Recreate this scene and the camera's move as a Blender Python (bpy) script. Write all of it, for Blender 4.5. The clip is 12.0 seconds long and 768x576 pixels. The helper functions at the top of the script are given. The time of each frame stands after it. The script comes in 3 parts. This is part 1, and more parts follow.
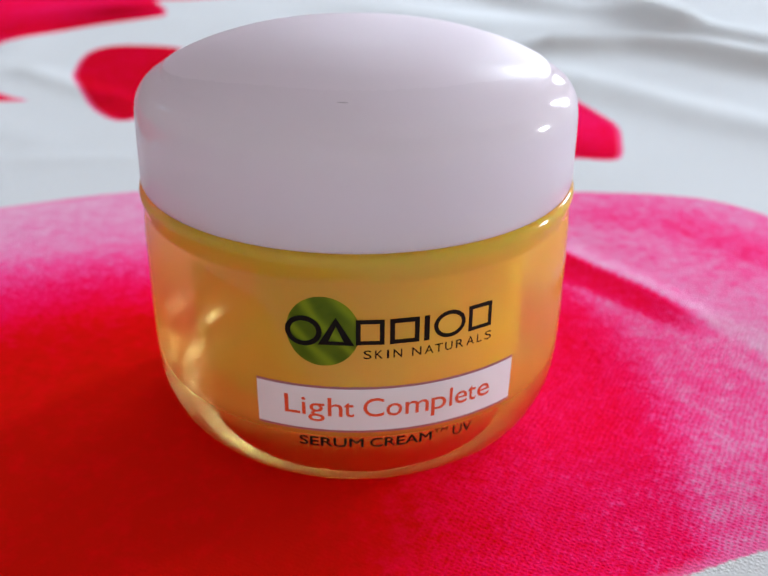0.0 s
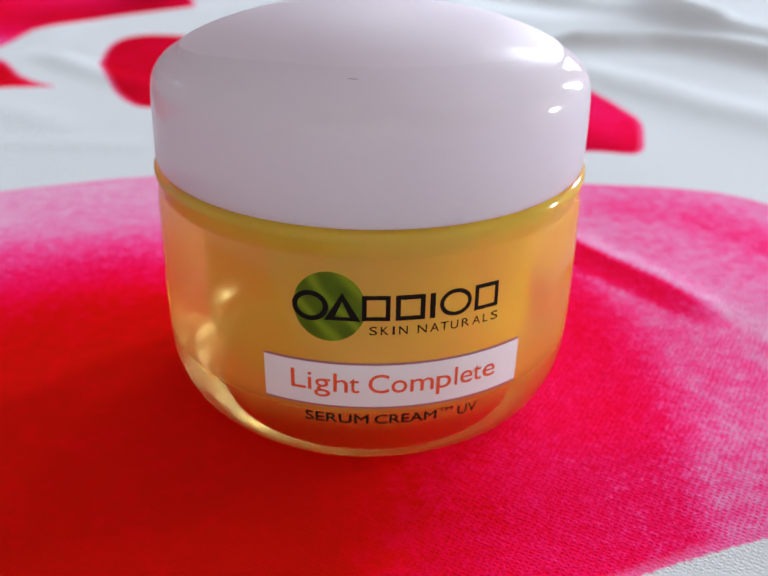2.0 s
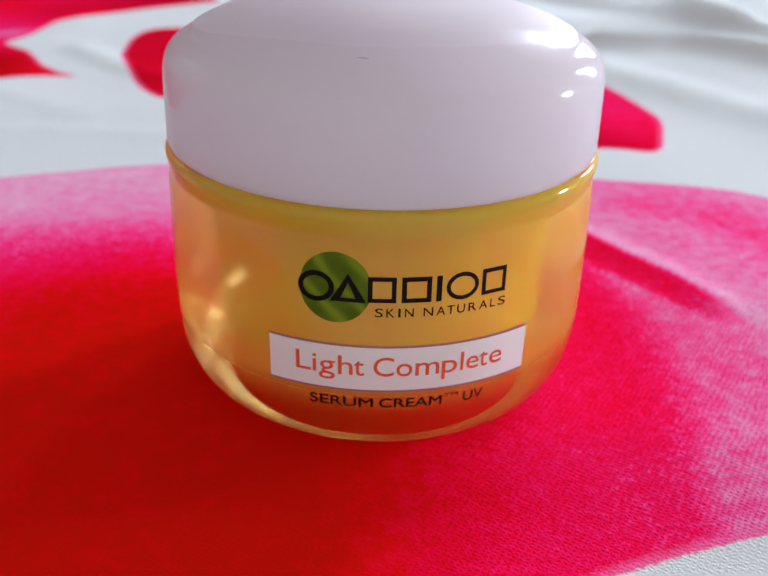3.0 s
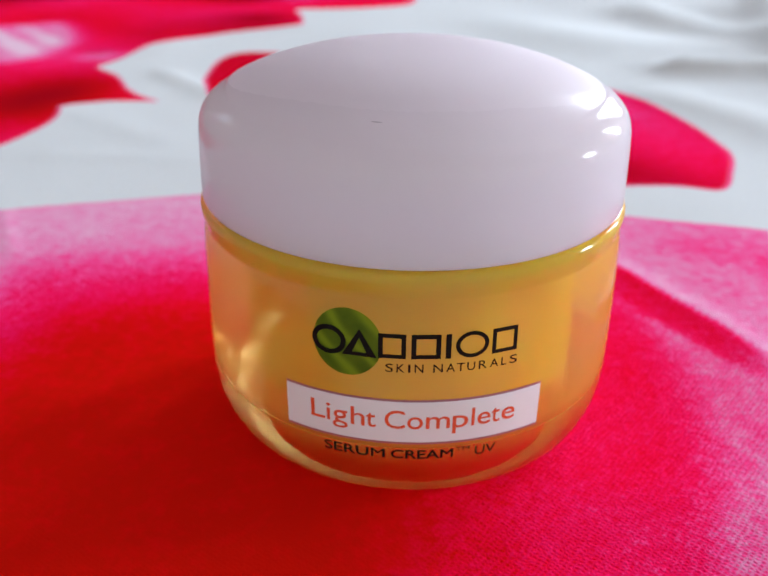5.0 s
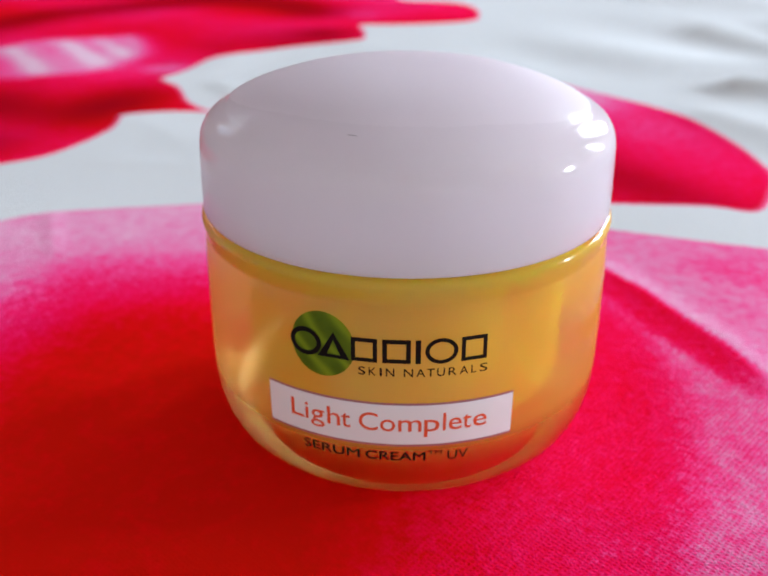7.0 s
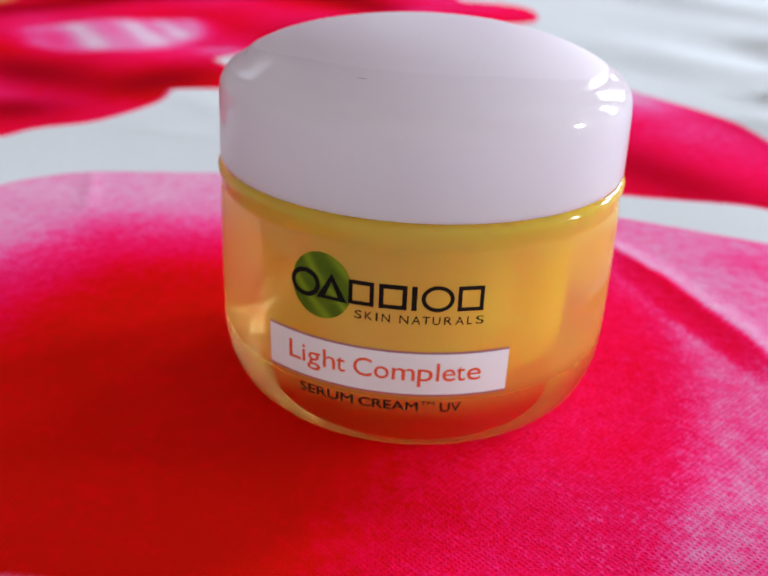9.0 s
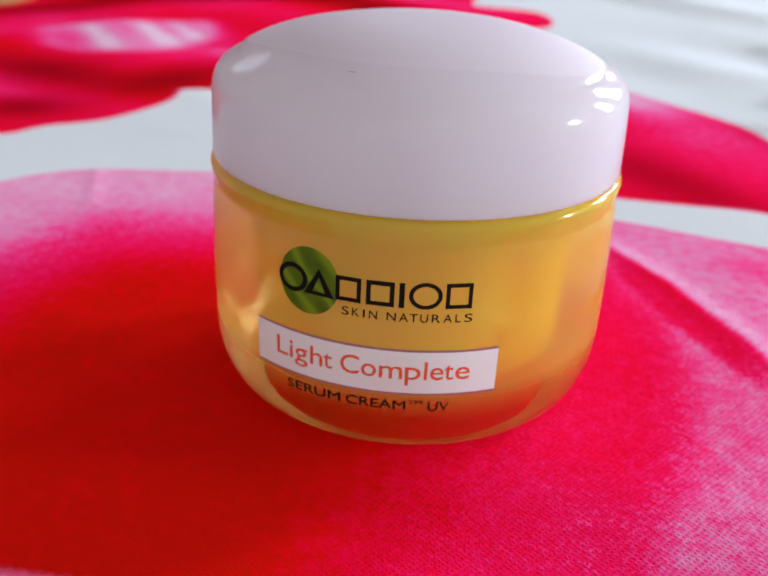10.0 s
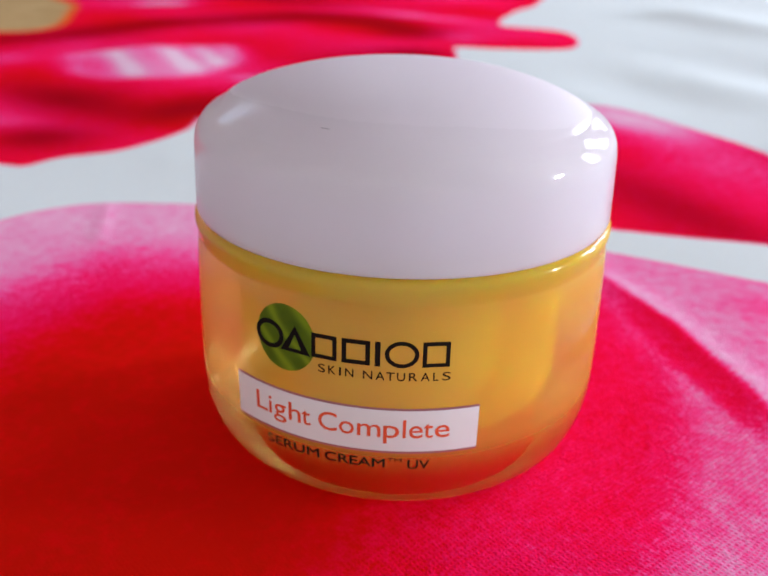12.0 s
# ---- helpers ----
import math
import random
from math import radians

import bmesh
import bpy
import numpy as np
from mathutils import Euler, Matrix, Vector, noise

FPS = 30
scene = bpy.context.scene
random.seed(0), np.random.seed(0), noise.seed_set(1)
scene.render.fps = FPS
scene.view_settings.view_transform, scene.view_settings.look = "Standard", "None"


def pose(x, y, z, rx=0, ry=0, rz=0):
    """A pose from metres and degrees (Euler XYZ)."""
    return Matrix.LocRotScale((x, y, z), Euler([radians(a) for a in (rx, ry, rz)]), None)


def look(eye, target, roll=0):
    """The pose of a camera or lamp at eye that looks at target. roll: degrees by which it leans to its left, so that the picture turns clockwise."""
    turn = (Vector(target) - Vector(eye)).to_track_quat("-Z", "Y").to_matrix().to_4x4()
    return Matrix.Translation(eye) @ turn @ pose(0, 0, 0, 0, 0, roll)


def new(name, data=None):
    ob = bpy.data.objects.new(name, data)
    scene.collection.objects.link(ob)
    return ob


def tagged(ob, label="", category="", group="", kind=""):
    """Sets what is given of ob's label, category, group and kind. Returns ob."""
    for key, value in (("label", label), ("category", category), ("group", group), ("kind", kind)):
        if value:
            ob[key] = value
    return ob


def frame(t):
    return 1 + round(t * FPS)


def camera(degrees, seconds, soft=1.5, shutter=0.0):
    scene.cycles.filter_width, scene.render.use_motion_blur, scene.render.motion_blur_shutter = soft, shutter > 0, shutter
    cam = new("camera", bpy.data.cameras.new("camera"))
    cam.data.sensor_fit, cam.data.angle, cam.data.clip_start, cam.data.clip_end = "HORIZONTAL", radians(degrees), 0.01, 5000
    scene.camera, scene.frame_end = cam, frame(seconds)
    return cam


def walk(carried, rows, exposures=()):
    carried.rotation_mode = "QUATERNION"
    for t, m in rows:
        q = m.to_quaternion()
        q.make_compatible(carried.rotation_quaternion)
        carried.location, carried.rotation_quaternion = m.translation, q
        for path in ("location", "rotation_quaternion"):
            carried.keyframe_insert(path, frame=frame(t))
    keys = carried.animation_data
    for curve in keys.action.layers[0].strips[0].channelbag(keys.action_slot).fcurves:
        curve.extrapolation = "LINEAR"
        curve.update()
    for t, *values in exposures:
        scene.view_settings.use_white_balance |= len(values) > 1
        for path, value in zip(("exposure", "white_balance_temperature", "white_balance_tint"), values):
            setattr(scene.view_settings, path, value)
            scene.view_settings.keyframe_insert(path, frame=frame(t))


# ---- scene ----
cam = camera(46.10, 12.0)
cam.data.dof.use_dof = True
cam.data.dof.focus_distance = 0.112
cam.data.dof.aperture_fstop = 28.0
PATH = [
    (0, 0.01416, -0.13175, 0.08725, 62.442, -0.620, 4.607),
    (0.5, 0.01438, -0.13340, 0.08639, 62.484, -0.853, 5.355),
    (1, 0.01480, -0.13441, 0.08408, 62.503, -1.344, 5.843),
    (1.5, 0.01530, -0.13453, 0.08352, 62.358, -1.376, 5.999),
    (2, 0.01677, -0.13367, 0.08515, 62.364, -1.009, 6.611),
    (2.5, 0.01792, -0.13445, 0.08388, 62.591, -1.330, 7.552),
    (3, 0.01862, -0.13411, 0.08247, 62.509, -1.540, 8.294),
    (3.5, 0.02132, -0.13370, 0.08421, 62.401, -0.927, 9.869),
    (3.7, 0.02225, -0.13409, 0.08520, 62.692, -0.916, 10.790),
    (5.3, 0.03198, -0.13138, 0.09051, 63.082, -0.112, 15.605),
    (5.5, 0.03431, -0.13284, 0.09127, 63.252, 0.180, 16.497),
    (6, 0.03848, -0.13328, 0.09190, 63.635, 0.187, 18.005),
    (6.5, 0.04207, -0.13409, 0.09240, 63.790, 0.214, 19.246),
    (7, 0.04387, -0.13237, 0.09096, 63.797, -0.069, 19.832),
    (7.2, 0.04369, -0.13340, 0.09019, 63.779, -0.198, 20.121),
    (8.8, 0.05151, -0.13386, 0.08469, 64.224, -1.514, 24.019),
    (9, 0.05244, -0.13409, 0.08346, 64.371, -2.143, 24.458),
    (9.5, 0.05328, -0.13270, 0.08182, 64.464, -2.541, 24.890),
    (10, 0.05587, -0.13169, 0.08176, 64.721, -2.482, 25.817),
    (10.5, 0.05744, -0.12961, 0.08439, 65.180, -1.940, 26.386),
    (11, 0.05902, -0.12881, 0.08539, 65.288, -1.837, 27.216),
    (11.5, 0.06148, -0.12676, 0.08716, 65.516, -1.459, 27.856),
    (12, 0.06120, -0.12406, 0.08685, 65.380, -1.493, 28.029),
]
walk(cam, [(t, pose(x, y, z, rx, ry, rz)) for t, x, y, z, rx, ry, rz in PATH])

# ---- world and daylight ----
world = bpy.data.worlds.new("daylight")
scene.world = world
world.use_nodes = True
wn = world.node_tree.nodes
sky = wn.new("ShaderNodeTexSky")
sky.sky_type = "NISHITA"
sky.sun_disc = False
sky.sun_elevation, sky.sun_rotation = radians(48), radians(205)
world.node_tree.links.new(sky.outputs[0], wn["Background"].inputs[0])
wn["Background"].inputs[1].default_value = 0.15


def window_light(name, size_x, size_y, m, watts, colour):
    """Sky light in a window's opening."""
    lamp = bpy.data.lights.new(name, "AREA")
    lamp.shape, lamp.size, lamp.size_y = "RECTANGLE", size_x, size_y
    lamp.energy, lamp.color = watts, colour
    ob = new(name, lamp)
    ob.matrix_world = m
    return ob


scene.view_settings.exposure = 0.78
# windows: x0, x1, z0, z1 in the north wall (y = 1.9); y0, y1, z0, z1 in the side walls
NORTH = [(-0.22, 0.10, 0.28, 1.05), (0.38, 0.74, 0.28, 1.05), (1.26, 1.54, 0.30, 1.05)]
WIN_E = (0.78, 1.04, 0.32, 0.62)
WIN_W = (1.10, 1.55, 0.80, 1.30)
DAY = (0.80, 0.905, 1.0)
for (x0, x1, z0, z1), watts in zip(NORTH, (3, 14, 34)):
    window_light("window_light", x1 - x0 - 0.02, z1 - z0 - 0.02, look(((x0 + x1) / 2, 1.885, (z0 + z1) / 2), ((x0 + x1) / 2, 0.0, (z0 + z1) / 2)), watts, DAY)
window_light("window_light", 0.24, 0.28, look((2.285, 0.91, 0.47), (0.0, 0.91, 0.47)), 26, DAY)
window_light("window_light", 0.43, 0.48, look((-1.885, 1.325, 1.05), (0.0, 1.325, 1.05)), 0.5, DAY)


# ---- materials ----
def material(name):
    m = bpy.data.materials.new(name)
    m.use_nodes = True
    nt = m.node_tree
    return m, nt, nt.nodes["Principled BSDF"], nt.nodes["Material Output"]


def noise_tex(nt, scale, detail=4.0, coord="Object", rough=0.55):
    tc = nt.nodes.new("ShaderNodeTexCoord")
    n = nt.nodes.new("ShaderNodeTexNoise")
    n.inputs["Scale"].default_value, n.inputs["Detail"].default_value, n.inputs["Roughness"].default_value = scale, detail, rough
    nt.links.new(tc.outputs[coord], n.inputs["Vector"])
    return n


def mathn(nt, op, a, b=None, c=None, clamp=False):
    n = nt.nodes.new("ShaderNodeMath")
    n.operation, n.use_clamp = op, clamp
    for i, v in enumerate((a, b, c)):
        if v is None:
            continue
        if isinstance(v, (int, float)):
            n.inputs[i].default_value = v
        else:
            nt.links.new(v, n.inputs[i])
    return n.outputs[0]


def mixc(nt, fac, a, b, blend="MIX"):
    n = nt.nodes.new("ShaderNodeMix")
    n.data_type, n.blend_type = "RGBA", blend
    pairs = ((n.inputs[0], fac), (n.inputs[6], a), (n.inputs[7], b))
    for socket, v in pairs:
        if isinstance(v, (int, float)):
            socket.default_value = v
        elif isinstance(v, tuple):
            socket.default_value = (*v, 1.0) if len(v) == 3 else v
        else:
            nt.links.new(v, socket)
    return n.outputs[2]


def smooth(nt, v, lo, hi):
    n = nt.nodes.new("ShaderNodeMapRange")
    n.interpolation_type = "SMOOTHSTEP"
    nt.links.new(v, n.inputs[0])
    n.inputs[1].default_value, n.inputs[2].default_value = lo, hi
    return n.outputs[0]


def bumped(nt, bsdf, height, strength, distance):
    b = nt.nodes.new("ShaderNodeBump")
    b.inputs["Strength"].default_value, b.inputs["Distance"].default_value = strength, distance
    nt.links.new(height, b.inputs["Height"])
    nt.links.new(b.outputs[0], bsdf.inputs["Normal"])
    return b


def painted(name, colour, rough=0.5, vary=0.06, scale=30.0, metal=0.0, bump=0.0002):
    m, nt, bsdf, out = material(name)
    n = noise_tex(nt, scale)
    f = noise_tex(nt, scale * 9)
    v = mathn(nt, "ADD", mathn(nt, "MULTIPLY", n.outputs[0], 0.7), mathn(nt, "MULTIPLY", f.outputs[0], 0.3))
    lo, hi = tuple(c * (1 - vary) for c in colour), tuple(min(1, c * (1 + vary)) for c in colour)
    nt.links.new(mixc(nt, v, lo, hi), bsdf.inputs["Base Color"])
    bsdf.inputs["Roughness"].default_value, bsdf.inputs["Metallic"].default_value = rough, metal
    if bump:
        bumped(nt, bsdf, v, 0.3, bump)
    return m


def sheet_material():
    m, nt, bsdf, out = material("printed_cotton_jersey")
    tc = nt.nodes.new("ShaderNodeTexCoord")
    dye = nt.nodes.new("ShaderNodeAttribute")
    dye.attribute_name = "dye"
    tone = nt.nodes.new("ShaderNodeAttribute")
    tone.attribute_name = "tone"
    heart = nt.nodes.new("ShaderNodeAttribute")
    heart.attribute_name = "heart"
    deep = nt.nodes.new("ShaderNodeAttribute")
    deep.attribute_name = "deep"
    # knit: fine rows of stitches, turned with the cloth
    mp = nt.nodes.new("ShaderNodeMapping")
    mp.inputs["Rotation"].default_value = (0, 0, radians(24))
    nt.links.new(tc.outputs["Object"], mp.inputs["Vector"])
    waves = []
    for axis, scale in (("X", 380.0), ("Y", 470.0)):
        w = nt.nodes.new("ShaderNodeTexWave")
        w.bands_direction = axis
        w.inputs["Scale"].default_value = scale
        w.inputs["Distortion"].default_value = 4.5
        w.inputs["Detail"].default_value = 2.0
        w.inputs["Detail Scale"].default_value = 0.6
        nt.links.new(mp.outputs[0], w.inputs["Vector"])
        waves.append(w.outputs["Fac"])
    knit = mathn(nt, "MULTIPLY", waves[0], waves[1])
    fuzz = noise_tex(nt, 2600.0, 3.0)
    clump = noise_tex(nt, 330.0, 3.0)
    fleck = noise_tex(nt, 1150.0, 3.0, rough=0.65)
    blot = noise_tex(nt, 45.0, 4.0)
    # white threads show through the dye where the print thins out
    show = mathn(nt, "ADD", mathn(nt, "MULTIPLY", smooth(nt, tone.outputs["Fac"], 0.05, 0.30), 0.44), 0.10)
    show = mathn(nt, "SUBTRACT", show, mathn(nt, "MULTIPLY", smooth(nt, tone.outputs["Fac"], 0.45, 0.70), 0.26))
    thin = mathn(nt, "ADD", tone.outputs["Fac"], mathn(nt, "MULTIPLY", mathn(nt, "SUBTRACT", fleck.outputs[0], 0.5), show))
    thin = mathn(nt, "ADD", thin, mathn(nt, "MULTIPLY", mathn(nt, "SUBTRACT", blot.outputs[0], 0.5), 0.21))
    thin = mathn(nt, "ADD", thin, mathn(nt, "MULTIPLY", mathn(nt, "SUBTRACT", clump.outputs[0], 0.5), 0.30))
    thin = mathn(nt, "ADD", thin, mathn(nt, "MULTIPLY", mathn(nt, "SUBTRACT", knit, 0.3), mathn(nt, "MULTIPLY", smooth(nt, tone.outputs["Fac"], 0.08, 0.30), -0.13)), clamp=True)
    ramp = nt.nodes.new("ShaderNodeValToRGB")
    nt.links.new(thin, ramp.inputs[0])
    el = ramp.color_ramp.elements
    el[0].position, el[0].color = 0.0, (0.63, 0.0065, 0.003, 1)
    el[1].position, el[1].color = 1.0, (0.77, 0.52, 0.67, 1)
    for pos, col in ((0.11, (0.74, 0.0045, 0.006, 1)), (0.25, (0.86, 0.003, 0.042, 1)), (0.46, (0.90, 0.010, 0.128, 1)), (0.60, (0.90, 0.066, 0.295, 1)), (0.74, (0.79, 0.235, 0.475, 1))):
        e = el.new(pos)
        e.color = col
    # darker crimson where the deep mask is high
    red = mixc(nt, mathn(nt, "MULTIPLY", deep.outputs["Fac"], 0.9), ramp.outputs[0], (0.28, 0.0015, 0.009))
    # flower heart
    tan = mixc(nt, blot.outputs[0], (0.30, 0.16, 0.06), (0.62, 0.44, 0.24))
    rim = mixc(nt, smooth(nt, heart.outputs["Fac"], -0.004, 0.002), (0.75, 0.12, 0.02), red)
    rim = mixc(nt, smooth(nt, heart.outputs["Fac"], -0.010, -0.003), tan, rim)
    # white cloth
    white = mixc(nt, fleck.outputs[0], (0.60, 0.62, 0.66), (0.70, 0.72, 0.755))
    edge = mathn(nt, "ADD", dye.outputs["Fac"], mathn(nt, "MULTIPLY", mathn(nt, "SUBTRACT", fleck.outputs[0], 0.5), 0.0016))
    bled = mixc(nt, mathn(nt, "MULTIPLY", smooth(nt, edge, -0.0022, 0.0002), 0.75), rim, (0.86, 0.16, 0.40))
    col = mixc(nt, smooth(nt, edge, -0.0001, 0.0006), bled, white)
    nt.links.new(col, bsdf.inputs["Base Color"])
    bsdf.inputs["Roughness"].default_value = 0.85
    bsdf.inputs["Specular IOR Level"].default_value = 0.0
    h = mathn(nt, "ADD", mathn(nt, "MULTIPLY", knit, 0.3), mathn(nt, "MULTIPLY", fuzz.outputs[0], 0.5))
    h = mathn(nt, "ADD", h, mathn(nt, "MULTIPLY", fleck.outputs[0], 1.2))
    # the thick red print fills the knit
    relief = bumped(nt, bsdf, h, 0.3, 0.0003)
    nt.links.new(mathn(nt, "ADD", mathn(nt, "MULTIPLY", smooth(nt, tone.outputs["Fac"], 0.08, 0.32), 0.40), 0.14), relief.inputs["Strength"])
    return m


def lid_material():
    m, nt, bsdf, out = material("pearl_white_plastic")
    n = noise_tex(nt, 60.0, 3.0)
    nt.links.new(mixc(nt, n.outputs[0], (0.84, 0.80, 0.845), (0.87, 0.83, 0.875)), bsdf.inputs["Base Color"])
    f = noise_tex(nt, 900.0, 2.0)
    satin = nt.nodes.new("ShaderNodeAttribute")
    satin.attribute_name = "satin"
    r = mathn(nt, "ADD", mathn(nt, "MULTIPLY", f.outputs[0], 0.04), 0.07)
    nt.links.new(mathn(nt, "ADD", r, mathn(nt, "MULTIPLY", satin.outputs["Fac"], 0.42)), bsdf.inputs["Roughness"])
    nt.links.new(mathn(nt, "SUBTRACT", 0.5, mathn(nt, "MULTIPLY", satin.outputs["Fac"], 0.5)), bsdf.inputs["Coat Weight"])
    bsdf.inputs["Coat Roughness"].default_value = 0.04
    nt.links.new(mathn(nt, "SUBTRACT", 0.5, mathn(nt, "MULTIPLY", satin.outputs["Fac"], 0.36)), bsdf.inputs["Specular IOR Level"])
    # light comes through the thin shell
    glow = nt.nodes.new("ShaderNodeBsdfTranslucent")
    glow.inputs["Color"].default_value = (0.95, 0.89, 0.945, 1)
    shell = nt.nodes.new("ShaderNodeMixShader")
    shell.inputs[0].default_value = 0.55
    nt.links.new(bsdf.outputs[0], shell.inputs[1])
    nt.links.new(glow.outputs[0], shell.inputs[2])
    nt.links.new(shell.outputs[0], out.inputs[0])
    return m


def glass_material():
    """Thick moulded amber glass: it bends light, is a little uneven, and milky in the wall."""
    m, nt, bsdf, out = material("milky_amber_glass")
    n = noise_tex(nt, 70.0, 2.0)
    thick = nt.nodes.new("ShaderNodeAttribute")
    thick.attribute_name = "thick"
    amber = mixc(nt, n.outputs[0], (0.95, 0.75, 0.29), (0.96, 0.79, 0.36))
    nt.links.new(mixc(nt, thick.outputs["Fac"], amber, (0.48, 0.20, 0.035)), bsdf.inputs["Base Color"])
    bsdf.inputs["Transmission Weight"].default_value = 1.0
    bsdf.inputs["IOR"].default_value = 1.46
    frost = nt.nodes.new("ShaderNodeAttribute")
    frost.attribute_name = "frost"
    nt.links.new(frost.outputs["Fac"], bsdf.inputs["Roughness"])
    ripple = noise_tex(nt, 160.0, 1.0)
    bumped(nt, bsdf, ripple.outputs[0], 0.10, 0.0004)
    # amber haze
    cloud = nt.nodes.new("ShaderNodeAttribute")
    cloud.attribute_name = "cloud"
    milk = nt.nodes.new("ShaderNodeBsdfTranslucent")
    soft = nt.nodes.new("ShaderNodeBsdfPrincipled")
    soft.inputs["Roughness"].default_value = 0.06
    haze = mixc(nt, n.outputs[0], (0.82, 0.60, 0.11), (0.86, 0.65, 0.15))
    nt.links.new(haze, milk.inputs["Color"])
    nt.links.new(haze, soft.inputs["Base Color"])
    cloudy = nt.nodes.new("ShaderNodeMixShader")
    nt.links.new(milk.outputs[0], cloudy.inputs[1])
    nt.links.new(soft.outputs[0], cloudy.inputs[2])
    mix = nt.nodes.new("ShaderNodeMixShader")
    nt.links.new(cloud.outputs["Fac"], mix.inputs[0])
    nt.links.new(bsdf.outputs[0], mix.inputs[1])
    nt.links.new(cloudy.outputs[0], mix.inputs[2])
    # light that goes straight through, most in the clear base
    plain_way = nt.nodes.new("ShaderNodeBsdfTransparent")
    plain_way.inputs["Color"].default_value = (0.97, 0.86, 0.52, 1)
    clear = nt.nodes.new("ShaderNodeAttribute")
    clear.attribute_name = "clear"
    whole = nt.nodes.new("ShaderNodeMixShader")
    nt.links.new(clear.outputs["Fac"], whole.inputs[0])
    nt.links.new(mix.outputs[0], whole.inputs[1])
    nt.links.new(plain_way.outputs[0], whole.inputs[2])
    nt.links.new(whole.outputs[0], out.inputs[0])
    return m


def cream_material():
    m, nt, bsdf, out = material("yellow_cream")
    n = noise_tex(nt, 90.0, 3.0)
    nt.links.new(mixc(nt, n.outputs[0], (0.91, 0.78, 0.018), (0.93, 0.83, 0.028)), bsdf.inputs["Base Color"])
    bsdf.inputs["Roughness"].default_value = 0.45
    bsdf.inputs["Subsurface Weight"].default_value = 1.0
    bsdf.inputs["Subsurface Radius"].default_value = (0.012, 0.006, 0.001)
    bsdf.inputs["Subsurface Scale"].default_value = 1.0
    return m


def leaf_material():
    m, nt, bsdf, out = material("green_leaf_print")
    tc = nt.nodes.new("ShaderNodeTexCoord")
    mp = nt.nodes.new("ShaderNodeMapping")
    mp.inputs["Rotation"].default_value = (0, radians(35), 0)
    nt.links.new(tc.outputs["Object"], mp.inputs["Vector"])
    w = nt.nodes.new("ShaderNodeTexWave")
    w.bands_direction = "X"
    w.inputs["Scale"].default_value, w.inputs["Distortion"].default_value, w.inputs["Detail"].default_value = 85.0, 4.0, 2.0
    w.inputs["Detail Scale"].default_value = 0.8
    nt.links.new(mp.outputs[0], w.inputs["Vector"])
    n = noise_tex(nt, 220.0, 3.0)
    base = mixc(nt, n.outputs[0], (0.025, 0.060, 0.001), (0.14, 0.19, 0.004))
    nt.links.new(mixc(nt, mathn(nt, "MULTIPLY", mathn(nt, "POWER", w.outputs["Fac"], 2.5), 0.8), base, (0.20, 0.27, 0.008)), bsdf.inputs["Base Color"])
    bsdf.inputs["Roughness"].default_value = 0.6
    bsdf.inputs["Specular IOR Level"].default_value = 0.15
    return m


SHEET = sheet_material()
LID = lid_material()
GLASS = glass_material()
CREAM = cream_material()
LEAF = leaf_material()
SCUFF = painted("grey_scuff", (0.62, 0.57, 0.62), 0.6, 0.1, 900.0, bump=0)
PAPER = painted("white_label_ink", (0.80, 0.76, 0.79), 0.4, 0.03, 300.0, bump=0)
BLACK = painted("black_ink", (0.008, 0.006, 0.005), 0.65, 0.2, 400.0, bump=0)
BLACK.node_tree.nodes["Principled BSDF"].inputs["Specular IOR Level"].default_value = 0.1
ORANGE = painted("orange_ink", (0.78, 0.085, 0.02), 0.4, 0.06, 400.0, bump=0)
MAUVE = painted("mauve_ink", (0.30, 0.12, 0.15), 0.4, 0.08, 400.0, bump=0)
WALL = painted("cream_wall_paint", (0.54, 0.47, 0.41), 0.8, 0.04, 6.0, bump=0.001)
CEIL = painted("ceiling_paint", (0.42, 0.405, 0.40), 0.85, 0.03, 5.0, bump=0.001)
FLOOR = painted("grey_stone_floor", (0.32, 0.30, 0.28), 0.5, 0.15, 8.0)
FRAME = painted("white_window_paint", (0.75, 0.75, 0.74), 0.4, 0.05, 20.0)
TICK = painted("mattress_ticking", (0.66, 0.64, 0.60), 0.9, 0.06, 40.0, bump=0.0006)


# ---- building helpers ----
def part(name, bm, mat, parent=None, label="", shaded=True):
    me = bpy.data.meshes.new(name)
    bm.to_mesh(me)
    bm.free()
    me.materials.append(mat)
    if shaded:
        for f in me.polygons:
            f.use_smooth = True
    ob = new(name, me)
    ob.parent = parent
    if label:
        tagged(ob, label)
    return ob


def box(bm, x0, x1, y0, y1, z0, z1):
    v = [bm.verts.new((x, y, z)) for z in (z0, z1) for x, y in ((x0, y0), (x1, y0), (x1, y1), (x0, y1))]
    for q in ((3, 2, 1, 0), (4, 5, 6, 7), (0, 1, 5, 4), (1, 2, 6, 5), (2, 3, 7, 6), (3, 0, 4, 7)):
        bm.faces.new([v[i] for i in q])


